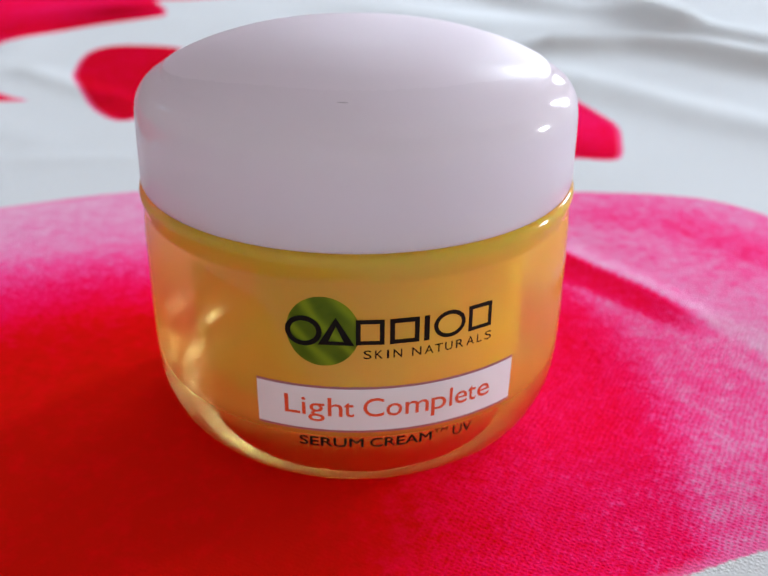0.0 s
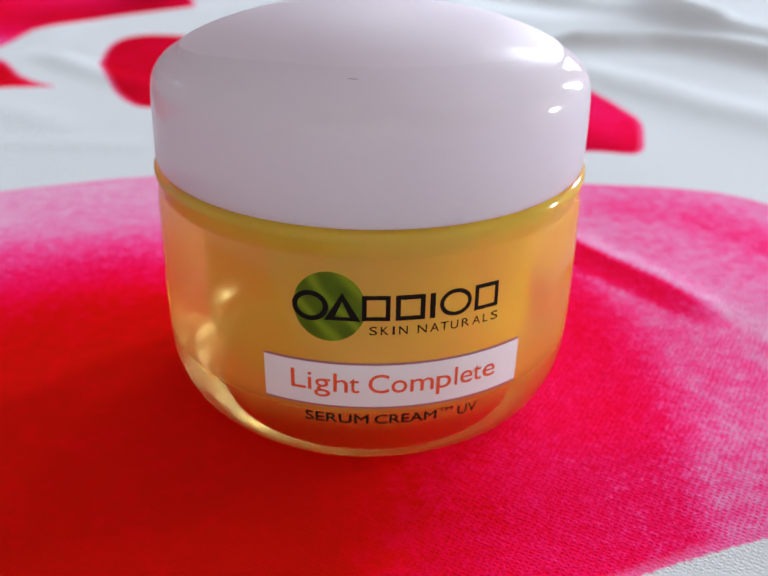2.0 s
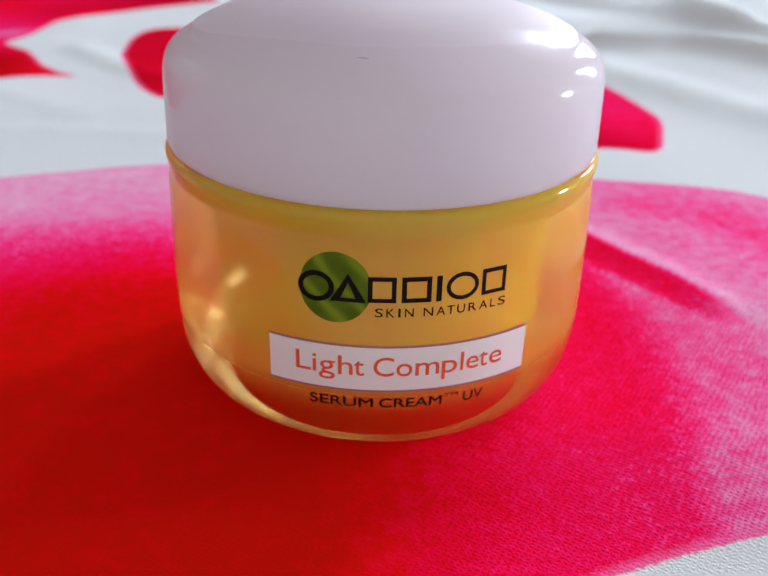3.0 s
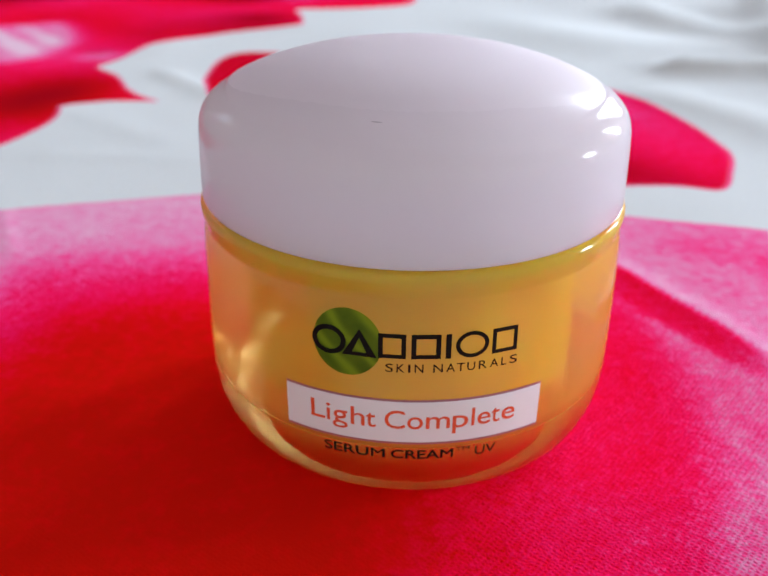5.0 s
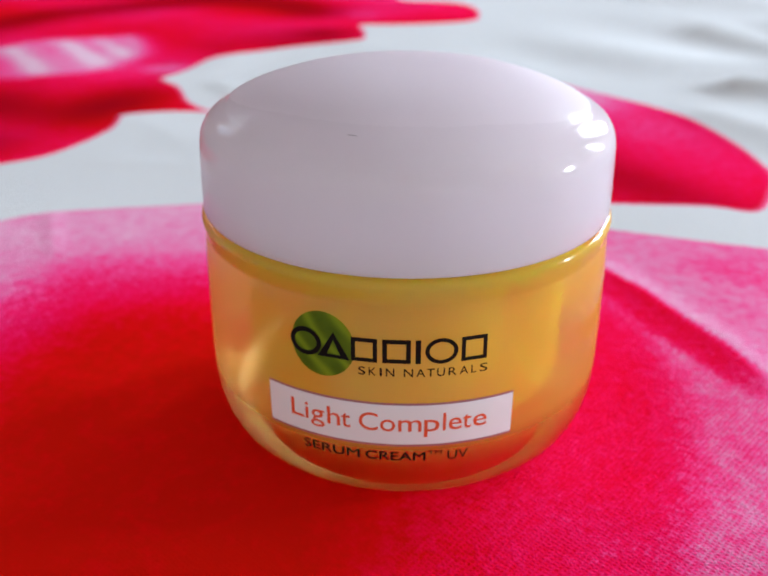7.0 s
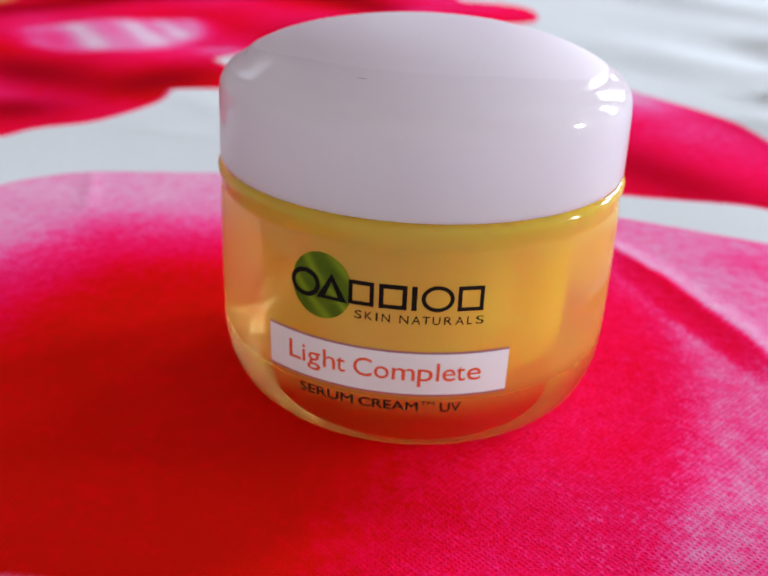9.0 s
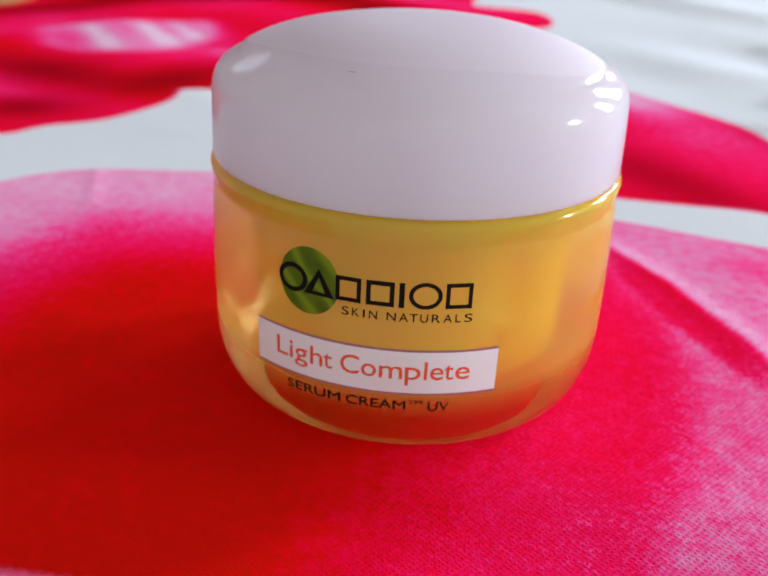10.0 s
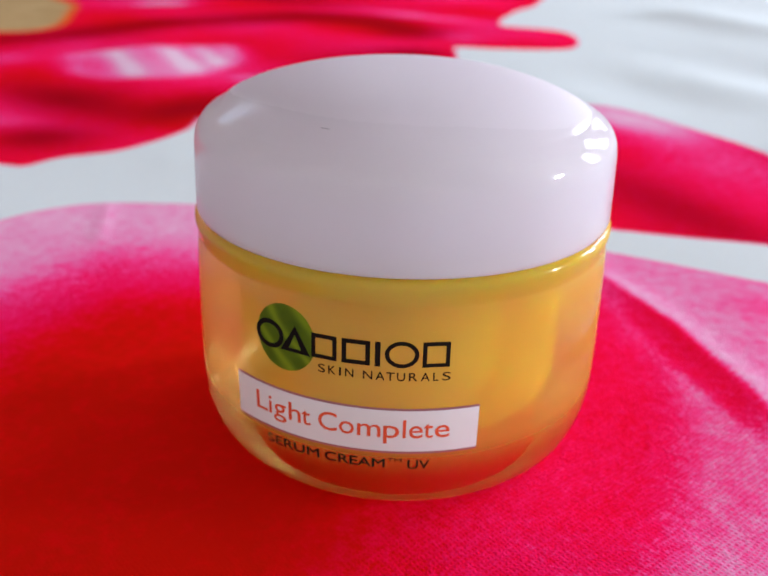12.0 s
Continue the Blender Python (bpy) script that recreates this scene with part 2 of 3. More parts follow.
def spline(points, per=8):
    """A smooth line (Catmull-Rom) through points of the plane."""
    p = [np.array(q, float) for q in points]
    p = [2 * p[0] - p[1]] + p + [2 * p[-1] - p[-2]]
    out = []
    for i in range(1, len(p) - 2):
        for k in range(per):
            t = k / per
            out.append(0.5 * (2 * p[i] + (p[i + 1] - p[i - 1]) * t + (2 * p[i - 1] - 5 * p[i] + 4 * p[i + 1] - p[i + 2]) * t * t
                              + (3 * p[i] - p[i - 1] - 3 * p[i + 1] + p[i + 2]) * t ** 3))
    out.append(p[-2])
    return out


def turned(profile, n=160, lift=None):
    """A closed turned solid: profile of (radius, height) in mm from the axis below to the axis above."""
    bm = bmesh.new()
    rings = []
    for r, z in profile:
        if r < 1e-6:
            rings.append([bm.verts.new((0, 0, z / 1000))])
            continue
        ring = []
        for k in range(n):
            a = 2 * math.pi * k / n
            dz = lift(r, z, a) if lift else 0.0
            ring.append(bm.verts.new((r * math.cos(a) / 1000, r * math.sin(a) / 1000, (z + dz) / 1000)))
        rings.append(ring)
    for a, b in zip(rings, rings[1:]):
        for k in range(n):
            j = (k + 1) % n
            if len(a) == 1:
                bm.faces.new((a[0], b[j], b[k]))
            elif len(b) == 1:
                bm.faces.new((a[k], a[j], b[0]))
            else:
                bm.faces.new((a[k], a[j], b[j], b[k]))
    return bm


# ---- the room that closes the place ----
def wall_with_holes(name, along, at, out, span, height, holes, mat):
    """A wall with openings through it, side by side. along 'x': its inner face is at y = at, and it goes out metres outwards."""
    bm = bmesh.new()
    (a0, a1), (z0, z1) = span, height
    cuts, here = [], a0
    for h0, h1, k0, k1 in holes:
        cuts += [(here, h0, z0, z1), (h0, h1, z0, k0), (h0, h1, k1, z1)]
        here = h1
    cuts.append((here, a1, z0, z1))
    n0, n1 = min(at, at + out), max(at, at + out)
    for p0, p1, q0, q1 in cuts:
        if along == "x":
            box(bm, p0, p1, n0, n1, q0, q1)
        else:
            box(bm, n0, n1, p0, p1, q0, q1)
    return tagged(part(name, bm, mat, shaded=False), "plain cream painted plaster wall with window openings", "wall", kind="structure")


def plain(name, dims, mat, label, category):
    bm = bmesh.new()
    box(bm, *dims)
    return tagged(part(name, bm, mat, shaded=False), label, category, kind="structure")


X0, X1, Y0, Y1, Z0, Z1 = -1.9, 2.3, -1.1, 1.9, -0.55, 2.1
plain("floor", (X0 - 0.15, X1 + 0.15, Y0 - 0.15, Y1 + 0.15, Z0 - 0.1, Z0), FLOOR, "plain grey stone bedroom floor", "floor")
plain("ceiling", (X0 - 0.15, X1 + 0.15, Y0 - 0.15, Y1 + 0.15, Z1, Z1 + 0.1), CEIL, "plain dull beige painted ceiling", "ceiling")
wall_with_holes("wall_north", "x", Y1, 0.15, (X0 - 0.15, X1 + 0.15), (Z0, Z1), NORTH, WALL)
wall_with_holes("wall_west", "y", X0, -0.15, (Y0, Y1), (Z0, Z1), [WIN_W], WALL)
wall_with_holes("wall_east", "y", X1, 0.15, (Y0, Y1), (Z0, Z1), [WIN_E], WALL)
plain("wall_south", (X0 - 0.15, X1 + 0.15, Y0 - 0.15, Y0, Z0, Z1), WALL, "plain cream painted plaster wall", "wall")


def window_frame(name, m, width, height):
    thing = new(name)
    thing.matrix_world = m
    tagged(thing, "white painted window frame", "window", kind="structure")
    t = 0.05
    for x0, x1, z0, z1 in ((0, t, 0, height), (width - t, width, 0, height), (t, width - t, 0, t), (t, width - t, height - t, height)):
        bm = bmesh.new()
        box(bm, x0, x1, 0.03, 0.10, z0, z1)
        part("window_frame", bm, FRAME, thing, shaded=False)
    return thing


for index, (m, win) in enumerate([(pose(w[0], Y1, w[2]), w) for w in NORTH]
                                 + [(pose(X1, WIN_E[1], WIN_E[2], 0, 0, -90), WIN_E), (pose(X0, WIN_W[0], WIN_W[2], 0, 0, 90), WIN_W)]):
    window_frame("window_%d" % (index + 1), m, win[1] - win[0], win[3] - win[2])

# ---- bed ----
BED = (-1.05, 0.75, -0.75, 1.25)
bm = bmesh.new()
box(bm, BED[0] + 0.02, BED[1] - 0.02, BED[2] + 0.02, BED[3] - 0.02, -0.55, -0.02)
bmesh.ops.bevel(bm, geom=bm.edges[:], offset=0.03, segments=3, affect="EDGES")
tagged(part("mattress", bm, TICK), "thick pale fabric mattress on the floor under the sheet", "mattress")

# the outlines of the printed petals, in mm from the jar's axis
PETAL_A = [(-142, -5), (-136, 30), (-132, 44), (-123, 56), (-100, 69), (-67, 84), (-25, 91), (14, 93), (47, 92), (67, 92), (82, 89), (94, 78), (110, 54),
           (118, 26), (110, -4), (88, -24), (60, -34), (41, -43), (30, -50), (5, -62), (-25, -72), (-70, -85), (-115, -70), (-138, -38)]
PETAL_B = [(-52, 244), (-37, 256), (-18, 253), (8, 237), (28, 222), (45, 201), (57, 182), (63, 168), (67, 154), (66, 138), (62, 119), (49, 118.5),
           (29, 113.5), (10, 110), (-10, 106), (-32, 114), (-50, 150), (-58, 205)]
PETAL_C = [(-130, 198), (-137, 224), (-138, 242), (-131, 251), (-118, 252), (-105, 249), (-92, 235), (-84, 198), (-85, 163), (-89, 147), (-96, 146), (-107, 158), (-119, 178)]
PETAL_D = [(-132, 165), (-142, 170), (-152, 178), (-160, 188), (-167, 196), (-174, 200), (-181, 205), (-181, 212), (-180, 222), (-181, 236), (-180, 249), (-172, 262), (-156, 283), (-130, 311), (-138, 340),
           (-147, 358), (-128, 365), (-106, 376), (-89, 394), (-97, 428), (-117, 450), (-157, 453), (-173, 522), (-178, 589), (-240, 740), (-500, 820), (-760, 580),
           (-640, 120), (-400, 30), (-250, 52), (-182, 67), (-171, 70), (-168, 83), (-158, 97), (-155, 114), (-155.5, 131), (-159, 142), (-162, 149.5), (-152, 159), (-142, 163)]
HEART = [(-383, 245), (-373, 262), (-378, 290), (-409, 329), (-444, 365), (-515, 385), (-540, 310), (-475, 238), (-418, 225)]
LILAC = [(-299, 203), (-309, 221), (-290, 263), (-268, 290), (-252, 302), (-217, 262), (-214, 211), (-227, 191), (-244, 179), (-275, 182)]


def outline(points, X, Y):
    """Signed distance, in mm, to a closed outline: below 0 inside."""
    pts = spline(points + points[:1], 4)
    best = np.full(X.shape, 1e9)
    inside = np.zeros(X.shape, bool)
    for a, b in zip(pts, pts[1:]):
        d = b - a
        t = np.clip(((X - a[0]) * d[0] + (Y - a[1]) * d[1]) / max(d @ d, 1e-9), 0, 1)
        best = np.minimum(best, (X - a[0] - t * d[0]) ** 2 + (Y - a[1] - t * d[1]) ** 2)
        cross = (a[1] > Y) != (b[1] > Y)
        if a[1] != b[1]:
            inside ^= cross & (X < (b[0] - a[0]) * (Y - a[1]) / (b[1] - a[1]) + a[0])
    return np.where(inside, -1, 1) * np.sqrt(best)


def line_distance(points, X, Y):
    pts = spline(points, 4)
    best = np.full(X.shape, 1e9)
    for a, b in zip(pts, pts[1:]):
        d = b - a
        t = np.clip(((X - a[0]) * d[0] + (Y - a[1]) * d[1]) / max(d @ d, 1e-9), 0, 1)
        best = np.minimum(best, (X - a[0] - t * d[0]) ** 2 + (Y - a[1] - t * d[1]) ** 2)
    return np.sqrt(best)


def step(v, lo, hi):
    t = np.clip((v - lo) / (hi - lo), 0, 1)
    return t * t * (3 - 2 * t)


def bump2(X, Y, cx, cy, sx, sy, turn):
    """A soft patch of height 1, longer along its turned x axis."""
    c, s = math.cos(radians(turn)), math.sin(radians(turn))
    u, v = (X - cx) * c + (Y - cy) * s, -(X - cx) * s + (Y - cy) * c
    return np.exp(-(u / sx) ** 2 - (v / sy) ** 2)


def axis_steps(lo, hi, fine_lo, fine_hi, fine, growth=1.06, cap=14.0):
    mid = list(np.arange(fine_lo, fine_hi + 0.01, fine))
    up, s = [mid[-1]], fine
    while up[-1] < hi:
        s = min(s * growth, cap)
        up.append(up[-1] + s)
    down, s = [mid[0]], fine
    while down[-1] > lo:
        s = min(s * growth, cap)
        down.append(down[-1] - s)
    return np.array(down[:0:-1] + mid + up[1:])


def cloth_height(X, Y):
    """Rise of the cloth over the mattress, mm."""
    R = np.hypot(X, Y)
    h = -2.8 * step(-Y, 14, 46)
    h += (0.7 + 1.1 * step(X, -20, 40)) * np.exp(-((Y - 26) / 30) ** 2) * step(np.abs(X), 32, 62)
    # folds
    for pts, amp, width in (([(58, 262), (72, 261), (91, 262), (112, 250), (140, 226), (200, 190)], 5.6, 12),
                            ([(50, 214), (75, 192), (96, 168), (130, 140)], 1.6, 13),
                            ([(112, 460), (106, 390), (108, 330), (122, 284), (165, 236)], 6.8, 14),
                            ([(40, 400), (90, 345), (118, 300)], 3.5, 15),
                            ([(-60, 560), (40, 500), (160, 480)], 6.0, 26),
                            ([(-190, 290), (-172, 245), (-178, 205), (-215, 170)], 0.7, 12),
                            ([(-192, 236), (-176, 264), (-154, 288), (-124, 310)], 1.0, 6),
                            ([(-150, 205), (-126, 186), (-100, 168)], 0.9, 7),
                            ([(-170, 150), (-140, 138), (-110, 122)], 0.3, 8),
                            ([(-135, 100), (-105, 106), (-60, 110)], 0.35, 7),
                            ([(8, 85), (18, 75), (30, 66), (41, 54), (53, 40), (62, 26)], 0.55, 4.0),
                            ([(-121, 55), (-112, 44), (-104, 34)], 0.3, 2.0),
                            ([(-330, 330), (-280, 250), (-215, 190)], 1.0, 22),
                            ([(-420, 420), (-250, 420), (-140, 430)], 1.5, 24)):
        d = line_distance(pts, X, Y)
        h += amp * np.exp(-(d / width) ** 2)
    wave = 1.6 * np.sin(X / 61 + Y / 83) * np.sin(Y / 52 - X / 140 + 1) + 0.5 * np.sin(X / 21 - Y / 35) * np.sin(Y / 27 + X / 60)
    h += wave * step(R, 60, 150) * (0.25 + 0.75 * step(X, -60, 60))
    fold = np.sin((X * 0.50 + Y * 0.86) / 15 + 1.6 * np.sin(X / 74 + Y / 190)) * (0.55 + 0.45 * np.sin(X / 47 - Y / 66))
    h += 1.9 * fold * step(Y, 210, 330) * step(X, -110, 10)
    h += 0.6 * np.sin((X * 0.30 - Y * 0.95) / 17 + 1.8 * np.sin(X / 88)) * step(-X, 170, 260) * (0.6 + 0.4 * np.sin(X / 53 + Y / 71))
    # the bed slopes a little across
    h += 0.010 * np.clip(X, -200, 150) * step(R, 40, 90)
    return h * step(R, 25, 44)


def bedsheet():
    xs = axis_steps(-1230, 930, -170, 110, 1.4)
    ys = axis_steps(-930, 1430, -75, 270, 1.4)
    X, Y = np.meshgrid(xs, ys)
    h = cloth_height(X, Y)
    # over the sides of the mattress the cloth hangs down
    x0, x1, y0, y1 = (v * 1000 for v in BED)
    ex, ey = np.clip(X, x0, x1), np.clip(Y, y0, y1)
    over = np.maximum(np.abs(X - ex), np.abs(Y - ey))
    px, py = ex + np.sign(X - ex) * np.minimum(np.abs(X - ex), 14), ey + np.sign(Y - ey) * np.minimum(np.abs(Y - ey), 14)
    pz = h * (over == 0) - np.maximum(over - 8, 0)
    A, B, C, D = (outline(p, X, Y) for p in (PETAL_A, PETAL_B, PETAL_C, PETAL_D))
    dye = np.minimum(np.minimum(A, B), np.minimum(C, D))
    # how far the dye thins out towards white
    far = line_distance(PETAL_A[:16], X, Y)
    # besides dye, the pale edge carries window sheen, the low end the jar's shadow
    tone_a = np.interp(far, [0, 18, 32, 40, 49, 58, 67, 77, 94], [0.82, 0.79, 0.72, 0.60, 0.47, 0.36, 0.17, 0.06, 0.01])
    # the fold's shading is painted in as a crimson stripe: pale pink beyond, red before
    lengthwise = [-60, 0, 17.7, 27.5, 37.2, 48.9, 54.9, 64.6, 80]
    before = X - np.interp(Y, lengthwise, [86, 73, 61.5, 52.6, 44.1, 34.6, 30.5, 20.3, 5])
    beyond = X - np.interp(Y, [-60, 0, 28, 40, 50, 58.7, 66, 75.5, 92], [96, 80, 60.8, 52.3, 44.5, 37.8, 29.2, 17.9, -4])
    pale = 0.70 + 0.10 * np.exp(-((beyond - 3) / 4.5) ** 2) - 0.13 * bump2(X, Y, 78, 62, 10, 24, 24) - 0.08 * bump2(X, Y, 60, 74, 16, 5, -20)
    fold_shade = 0.31 + 0.20 * (1 - step(X, 19, 31)) + 0.40 * step(X, 52, 67) - 0.06 * np.exp(-((beyond + 2) / 2.5) ** 2)
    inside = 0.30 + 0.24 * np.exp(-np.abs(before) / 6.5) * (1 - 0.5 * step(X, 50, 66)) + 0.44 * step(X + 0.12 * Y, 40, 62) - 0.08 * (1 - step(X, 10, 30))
    # brighter light at the near right, put in as a paler tone
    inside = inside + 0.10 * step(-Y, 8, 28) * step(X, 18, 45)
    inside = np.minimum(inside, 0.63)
    side = fold_shade + (inside - fold_shade) * (1 - step(before, -2.2, 1.0))
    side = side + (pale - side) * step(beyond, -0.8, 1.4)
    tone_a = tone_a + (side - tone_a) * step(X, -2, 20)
    tone_a = np.clip(tone_a, 0.0, 0.82)
    tone_b = 0.27 * bump2(X, Y, 27, 192, 60, 26, -52) + 0.60 * bump2(X, Y, -22, 243, 38, 18, -25) + 0.22
    tone_c = 0.20 + 0 * X
    # a lilac patch with white stripes, darker crimson patches round it
    lilac = 1 - step(outline(LILAC, X, Y), -12, 5)
    across = X * 0.62 + Y * 0.785
    stripes = sum(w * np.exp(-((across - c) / 5.5) ** 2) for c, w in ((-21, 0.7), (7, 1.0), (35, 1.1), (53, 0.9), (68, 0.9)))
    tone_d = 0.30 + 0.14 * np.sin(X / 33 + Y / 47) * np.sin(Y / 29 - X / 61) + lilac * (0.36 + 0.36 * stripes * (1 - step(outline(LILAC, X, Y), -18, -5)))
    tone_d += 0.6 * bump2(X, Y, -391, 399, 22, 12, 40) + 0.35 * bump2(X, Y, -212, 462, 46, 14, 0) + 0.25 * bump2(X, Y, -168, 392, 22, 14, 0)
    tone_d += 0.12 * bump2(X, Y, -215, 108, 60, 10, 10) + 0.25 * bump2(X, Y, -190, 225, 16, 8, 20) + 0.3 * bump2(X, Y, -322, 190, 24, 16, 60)
    band = line_distance([(-380, 200), (-364, 228), (-351, 270), (-327, 335), (-284, 402), (-231, 414), (-190, 392)], X, Y)
    deep = 0.9 * np.exp(-(band / 22) ** 2) + 1.0 * bump2(X, Y, -230, 146, 46, 22, -12) + 0.9 * bump2(X, Y, -193, 97, 20, 16, 20)
    deep += 0.9 * bump2(X, Y, -176, 165, 20, 30, 0) + 0.6 * bump2(X, Y, -156, 328, 18, 16, 0) + 0.7 * bump2(X, Y, -330, 470, 60, 30, 0)
    deep += 0.55 * bump2(X, Y, -165, 300, 40, 40, 0)
    deep = np.select([A < 1, B < 1, C < 1], [0 * X, 0.75 * bump2(X, Y, 22, 138, 62, 17, -40), 0.45 + 0 * X], np.minimum(deep, 1))
    tone_d -= 0.20 * np.where(D < 1, deep, 0)
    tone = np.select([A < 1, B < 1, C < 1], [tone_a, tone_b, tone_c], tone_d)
    heart = outline(HEART, X, Y)
    ny, nx = X.shape
    co = np.stack([px, py, pz], -1).reshape(-1, 3) / 1000
    i = np.arange(ny * nx).reshape(ny, nx)
    quads = np.stack([i[:-1, :-1], i[:-1, 1:], i[1:, 1:], i[1:, :-1]], -1).reshape(-1, 4)
    me = bpy.data.meshes.new("bedsheet")
    me.vertices.add(len(co))
    me.vertices.foreach_set("co", co.ravel())
    me.loops.add(quads.size)
    me.loops.foreach_set("vertex_index", quads.ravel())
    me.polygons.add(len(quads))
    me.polygons.foreach_set("loop_start", np.arange(len(quads)) * 4)
    me.polygons.foreach_set("use_smooth", np.ones(len(quads), bool))
    me.update(calc_edges=True)
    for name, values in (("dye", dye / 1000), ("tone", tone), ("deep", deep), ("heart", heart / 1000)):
        me.attributes.new(name, "FLOAT", "POINT").data.foreach_set("value", values.ravel().astype(np.float32))
    me.materials.append(SHEET)
    ob = new("bedsheet", me)
    return tagged(ob, "white knitted cotton bedsheet printed with large red and pink petals", "bedsheet")


bedsheet()

# ---- the jar ----
jar = new("cosmetic_jar")
tagged(jar, "round thick glass jar of yellow cream with white domed lid", "jar")

BODY = spline([(22.5, -0.5), (23.8, -0.3), (25.6, 0.2), (27.8, 1.1), (29.4, 2.35), (30.8, 4.1), (32.2, 7.6), (32.75, 11.5), (32.9, 16), (32.95, 20), (32.9, 26), (32.85, 31), (32.75, 33.5),
               (32.62, 34.9), (32.52, 35.7), (32.6, 36.4), (32.82, 37.3), (32.98, 38.1), (32.9, 38.7), (32.5, 39.2), (31.6, 39.45)], 5)
LABEL_R = 32.9


def radius_at(z):
    """The glass's radius at a height, mm."""
    pts = [tuple(p) for p in BODY]
    for (r0, z0), (r1, z1) in zip(pts, pts[1:]):
        if z0 <= z <= z1 and z1 > z0:
            return r0 + (r1 - r0) * (z - z0) / (z1 - z0)
    return LABEL_R


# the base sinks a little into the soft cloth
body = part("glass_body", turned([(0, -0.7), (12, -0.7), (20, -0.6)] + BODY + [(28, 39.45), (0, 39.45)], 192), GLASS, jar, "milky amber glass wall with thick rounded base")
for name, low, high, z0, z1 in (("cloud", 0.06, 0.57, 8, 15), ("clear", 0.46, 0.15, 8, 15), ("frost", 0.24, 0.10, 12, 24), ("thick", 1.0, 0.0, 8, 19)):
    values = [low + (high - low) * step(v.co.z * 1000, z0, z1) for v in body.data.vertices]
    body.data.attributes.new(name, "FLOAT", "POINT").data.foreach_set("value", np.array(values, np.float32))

CUP = spline([(9.0, 7.3), (13.0, 7.5), (15.4, 8.6), (16.6, 10.8), (17.0, 14.0), (17.1, 20), (17.4, 24.5), (18.6, 28.0), (21.0, 30.6), (24.2, 32.6), (27.6, 34.2), (30.0, 35.7), (31.2, 37.3)], 4)
cream = part("cream", turned([(0, 7.2), (5, 7.2)] + CUP + [(31.5, 38.3), (31.3, 38.9), (15, 39.2), (0, 39.2)], 160), CREAM, jar, "yellow cream filling the inner cup")

SIDE = [(30.6, 39.55), (31.8, 39.5), (32.4, 39.65), (32.6, 40.1)]
ARCH = spline([(32.6, 40.6), (32.55, 44), (32.45, 48.5), (32.3, 50.6), (31.9, 52.1), (31.0, 53.4), (29.8, 54.3), (28.4, 55.05), (25.4, 56.6), (22.5, 57.75), (18.5, 58.95),
               (12.6, 60.0), (6.4, 60.4), (0.6, 60.5)], 7)
HOLLOW = [(0, 57.6), (12, 57.2), (20, 56.0), (26, 53.8), (29, 51.5), (30.2, 48.5), (30.3, 44), (30.3, 40.2)]


def on_arch(r):
    rs, zs = [p[0] for p in ARCH][::-1], [p[1] for p in ARCH][::-1]
    return (r, float(np.interp(r, rs, zs)))


RIM = [on_arch(r) for r in (28.5, 28.3, 28.1, 27.9, 27.7)]


def cap_lift(r, z, a):
    """The top stands proud at its two ends and runs into the shoulder between them."""
    k = math.cos(a - radians(8)) ** 12
    return 0.40 * k * max(0.0, min(1.0, (r - 15) / 12.6)) * float(1 - step(r, 27.8, 28.4)) if z > 54.5 else 0.0


# a thin hollow shell, from the inside of the top down to the edge and up again outside
OUTSIDE = [q for q in ARCH if q[0] > 28.7] + RIM + [q for q in ARCH if q[0] < 27.4] + [(0, 60.5)]
lid = part("lid", turned(HOLLOW + SIDE + OUTSIDE, 224, cap_lift), LID, jar, "pearl white translucent plastic lid with satin domed top")
values = []
for v in lid.data.vertices:
    side = math.cos(math.atan2(v.co.y, v.co.x) - radians(8)) ** 4
    values.append(1 - step(math.hypot(v.co.x, v.co.y) * 1000, 27.6 - 14 * (1 - side), 28.4 + 3.0 * (1 - side)) if v.co.z > 0.052 else 0.0)
lid.data.attributes.new("satin", "FLOAT", "POINT").data.foreach_set("value", np.array(values, np.float32))
# a short scuff in the satin top
bm = bmesh.new()
rows = []
for k in range(9):
    u = -1 + 2 * k / 8
    w = 0.10 * math.sqrt(max(0.0, 1 - u * u)) + 0.01
    rows.append([bm.verts.new((x / 1000, y / 1000, on_arch(math.hypot(x, y))[1] / 1000 + 0.00002)) for x, y in ((0.9 + 0.75 * u, -25.4 - w), (0.9 + 0.75 * u, -25.4 + w))])
for (a, b), (c, d) in zip(rows, rows[1:]):
    bm.faces.new((a, c, d, b))
part("scuff", bm, SCUFF, lid, "short faint grey scuff")
part("liner", turned([(0, 39.6), (29.6, 39.6), (29.8, 39.9), (29.6, 40.4), (0, 40.4)], 96), PAPER, lid, "white sealing disc inside the lid")

DEG = 1000 / (LABEL_R * radians(1000))   # degrees in a millimetre round the glass


def wrapped(a, z, proud):
    """A point of the glass at a degrees round from the front, z mm up, proud mm off it."""
    r = (radius_at(z) + proud) / 1000
    return (r * math.sin(radians(a)), -r * math.cos(radians(a)), z / 1000)


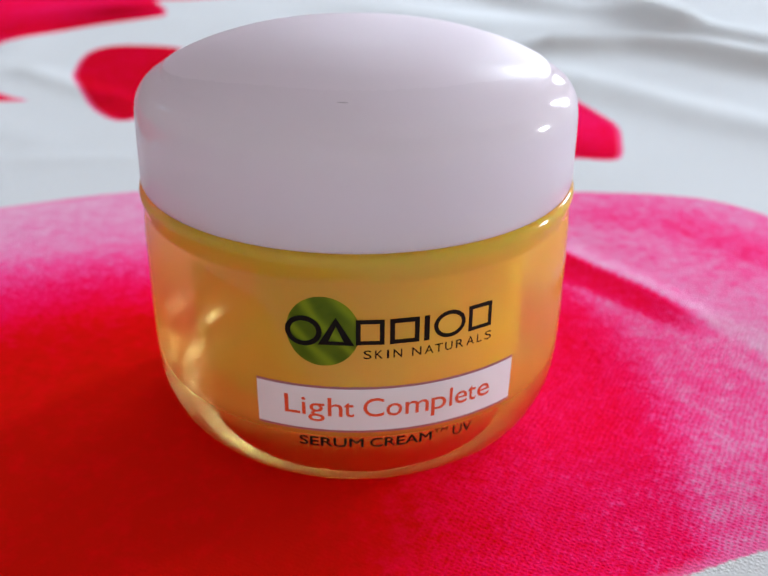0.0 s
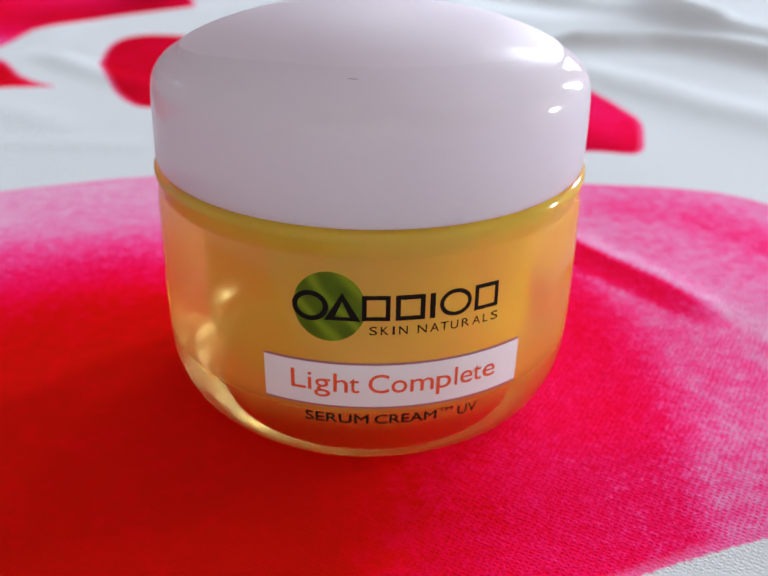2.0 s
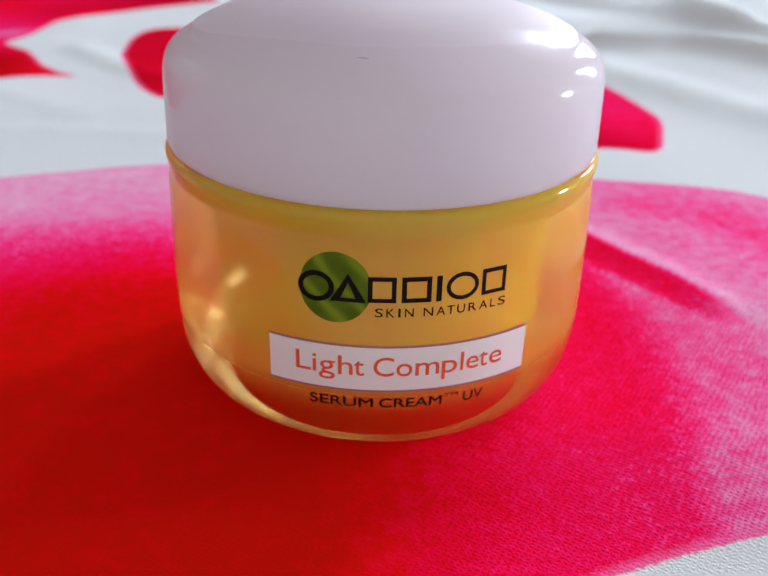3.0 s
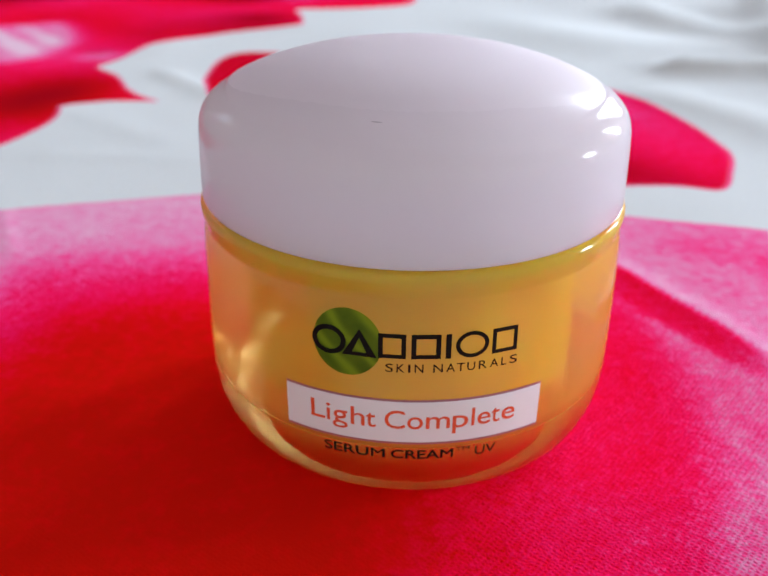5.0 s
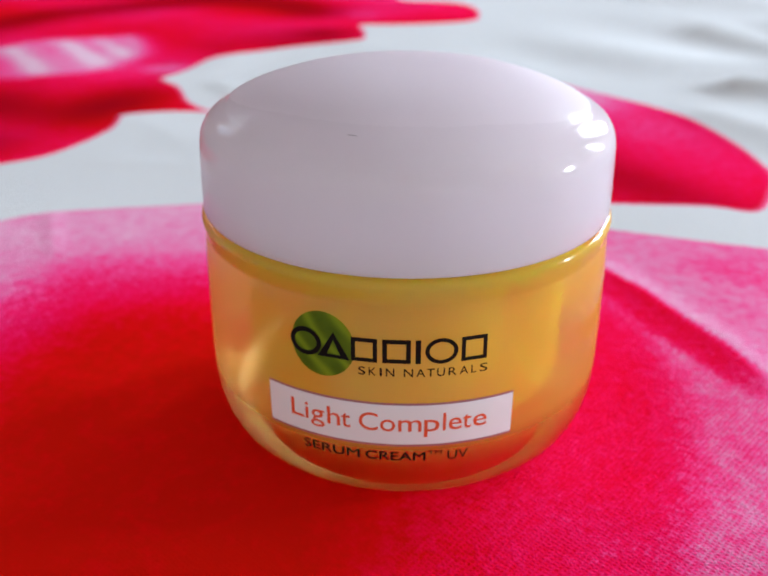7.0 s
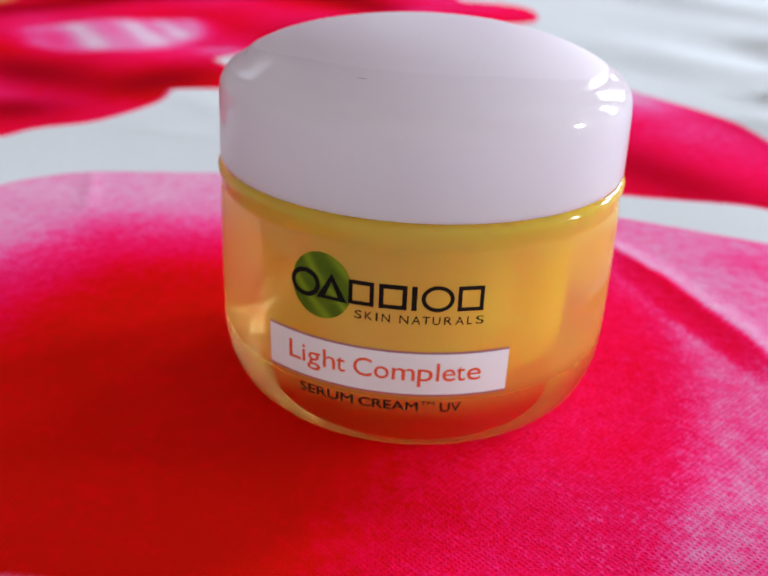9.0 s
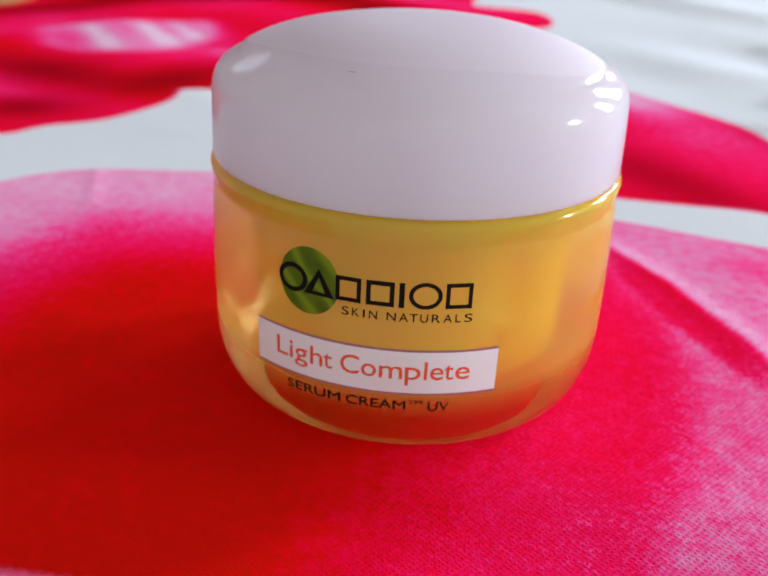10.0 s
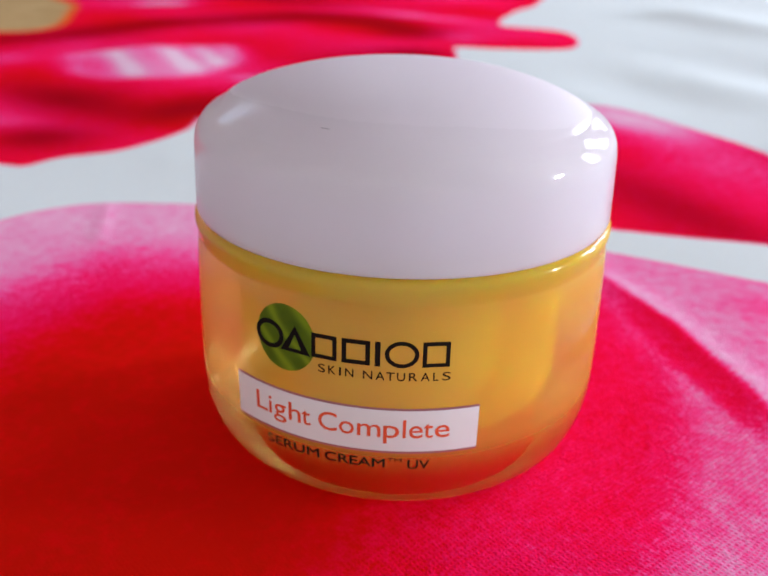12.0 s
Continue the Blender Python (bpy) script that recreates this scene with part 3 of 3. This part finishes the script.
def patch(a0, a1, z0, z1, proud, thick=0.03, n=48, m=4):
    """A thin printed band on the glass."""
    bm = bmesh.new()
    grid = [[[bm.verts.new(wrapped(a0 + (a1 - a0) * i / n, z0 + (z1 - z0) * j / m, p)) for i in range(n + 1)] for j in range(m + 1)] for p in (proud, proud + thick)]
    for j in range(m):
        for i in range(n):
            bm.faces.new((grid[1][j][i], grid[1][j][i + 1], grid[1][j + 1][i + 1], grid[1][j + 1][i]))
            bm.faces.new((grid[0][j][i], grid[0][j + 1][i], grid[0][j + 1][i + 1], grid[0][j][i + 1]))
    rim = [(0, i) for i in range(n)] + [(j, n) for j in range(m)] + [(m, i) for i in range(n, 0, -1)] + [(j, 0) for j in range(m, 0, -1)]
    for (j0, i0), (j1, i1) in zip(rim, rim[1:] + rim[:1]):
        bm.faces.new((grid[0][j0][i0], grid[0][j1][i1], grid[1][j1][i1], grid[1][j0][i0]))
        for e in ((grid[1][j0][i0], grid[1][j1][i1]), (grid[0][j0][i0], grid[0][j1][i1])):
            bm.edges.get(e).smooth = False
    return bm


def shape(loops, proud, thick=0.03):
    """Flat shapes, each a ring between an outer and an inner outline of (degrees, mm), or a filled outline."""
    bm = bmesh.new()
    for outer, inner in loops:
        a = [bm.verts.new(wrapped(*p, proud + thick)) for p in outer]
        if inner:
            b = [bm.verts.new(wrapped(*p, proud + thick)) for p in inner]
            for i in range(len(a)):
                j = (i + 1) % len(a)
                bm.faces.new((a[i], a[j], b[j], b[i]))
        else:
            # rings of faces, so that it follows the curve of the glass
            ca, cz = sum(p[0] for p in outer) / len(outer), sum(p[1] for p in outer) / len(outer)
            for k in (0.9, 0.8, 0.7, 0.6, 0.5, 0.4, 0.3, 0.2, 0.1):
                b = [bm.verts.new(wrapped(ca + (p[0] - ca) * k, cz + (p[1] - cz) * k, proud + thick)) for p in outer]
                for i in range(len(a)):
                    j = (i + 1) % len(a)
                    bm.faces.new((a[i], a[j], b[j], b[i]))
                a = b
            c = bm.verts.new(wrapped(ca, cz, proud + thick))
            for i in range(len(a)):
                bm.faces.new((a[i], a[(i + 1) % len(a)], c))
    return bm


def text_mesh(pieces, z0, height, proud, bold=0.0):
    """Printing round the glass: pieces of (characters, first angle, last angle) on the baseline z0, with capitals of that height; bold: mm by which the strokes are fattened."""
    out = bmesh.new()
    shifts = ((0, 0), (bold, 0), (-bold, 0), (0, bold), (0, -bold)) if bold else ((0, 0),)
    for words, a0, a1 in pieces:
        cu = bpy.data.curves.new("print", "FONT")
        cu.body = words
        cu.size, cu.resolution_u, cu.extrude = 1.0, 4, 0.0
        tmp = new("print", cu)
        me = tmp.evaluated_get(bpy.context.evaluated_depsgraph_get()).to_mesh()
        flat = [tuple(v.co[:2]) for v in me.vertices]
        faces = [list(f.vertices) for f in me.polygons]
        bpy.data.objects.remove(tmp)
        bpy.data.curves.remove(cu)
        x0, x1 = min(p[0] for p in flat), max(p[0] for p in flat)
        flat = [(a0 + (a1 - a0) * (x - x0) / (x1 - x0), z0 + y / 0.682 * height) for x, y in flat]
        for k, (dx, dz) in enumerate(shifts):
            vs = [out.verts.new(wrapped(a + dx * DEG, z + dz, proud + 0.002 * k)) for a, z in flat]
            for f in faces:
                out.faces.new([vs[i] for i in f])
    return out


part("label_band", patch(-18.4, 47.0, 13.45, 20.15, 0.02), PAPER, body, "white printed label band")
part("label_line", patch(-18.4, 47.0, 20.15, 20.5, 0.022, n=48, m=1), MAUVE, body, "thin mauve printed line")
part("label_line", patch(-18.4, 47.0, 13.1, 13.45, 0.022, n=48, m=1), MAUVE, body, "thin mauve printed line")


def disc_points(ca, cz, ra, rz, n=48):
    return [(ca + ra * math.cos(2 * math.pi * k / n), cz + rz * math.sin(2 * math.pi * k / n)) for k in range(n)]


part("leaf_disc", shape([(disc_points(-1.9, 28.75, 8.4, 5.05), None)], 0.01, 0.02), LEAF, body, "round green leaf print")

# the maker's mark as plain outlined shapes
def ring(a0, a1, z0, z1, w, n=36):
    ca, cz, ra, rz = (a0 + a1) / 2, (z0 + z1) / 2, (a1 - a0) / 2, (z1 - z0) / 2
    return disc_points(ca, cz, ra, rz, n), disc_points(ca, cz, ra - w * DEG, rz - w, n)


def frame_shape(a0, a1, z0, z1, w):
    d = w * DEG
    return [(a0, z0), (a1, z0), (a1, z1), (a0, z1)], [(a0 + d, z0 + w), (a1 - d, z0 + w), (a1 - d, z1 - w), (a0 + d, z1 - w)]


def wedge(a0, a1, z0, z1, w):
    m, d = (a0 + a1) / 2, w * DEG
    return [(a0, z0), (a1, z0), (m, z1)], [(a0 + 1.9 * d, z0 + w * 0.8), (a1 - 1.9 * d, z0 + w * 0.8), (m, z1 - 1.7 * w)]


def bar(a0, a1, z0, z1):
    return [(a0, z0), (a1, z0), (a1, z1), (a0, z1)], None


part("maker_mark", shape([ring(-10.5, -2.0, 26.6, 31.0, 0.72), wedge(-3.0, 5.3, 26.9, 31.0, 0.74), frame_shape(5.6, 12.0, 27.0, 30.7, 0.62),
                          frame_shape(13.2, 20.0, 27.0, 30.7, 0.66), bar(21.1, 22.4, 27.0, 30.7), ring(23.4, 31.4, 26.9, 30.9, 0.60),
                          frame_shape(32.2, 38.7, 27.0, 30.8, 0.60)], 0.14, 0.02), BLACK, body, "black printed mark of plain outlined shapes")

def letters(words, spans):
    """Each letter with its own stretch of the glass, in degrees."""
    return [(c, *span) for c, span in zip(words.replace(" ", ""), spans)]


SMALL = letters("SKIN NATURALS", [(7.3, 9.1), (9.9, 11.7), (12.6, 13.1), (14.1, 16.1), (18.4, 20.6), (21.4, 23.5), (23.9, 25.8), (26.4, 28.3), (29.2, 31.2), (32.0, 34.1), (34.9, 36.2), (37.1, 39.1)])
LARGE = letters("Light Complete", [(-11.4, -7.7), (-7.2, -6.3), (-5.7, -1.8), (-1.0, 2.4), (2.7, 5.1), (7.3, 12.1), (12.7, 16.4), (17.2, 22.9), (23.6, 27.4), (28.3, 29.0), (29.8, 33.1), (33.3, 35.6), (36.1, 39.7)])
for pieces, z0, height, bold, ink, label in (
        (SMALL, 24.9, 1.25, 0.012, BLACK, "small black printed words"), (LARGE, 15.75, 2.95, 0.02, ORANGE, "orange printed words on the label"),
        ([("SERUM", -8.1, 7.3), ("CREAM", 8.9, 24.1)], 10.55, 1.5, 0.04, BLACK, "small black printed words"), ([("TM", 24.7, 28.3)], 11.6, 0.65, 0.015, BLACK, "tiny black printed letters"),
        ([("UV", 29.8, 35.2)], 10.4, 1.6, 0.02, BLACK, "small black printed letters")):
    part("printed_text", text_mesh(pieces, z0, height, 0.08, bold), ink, body, label)
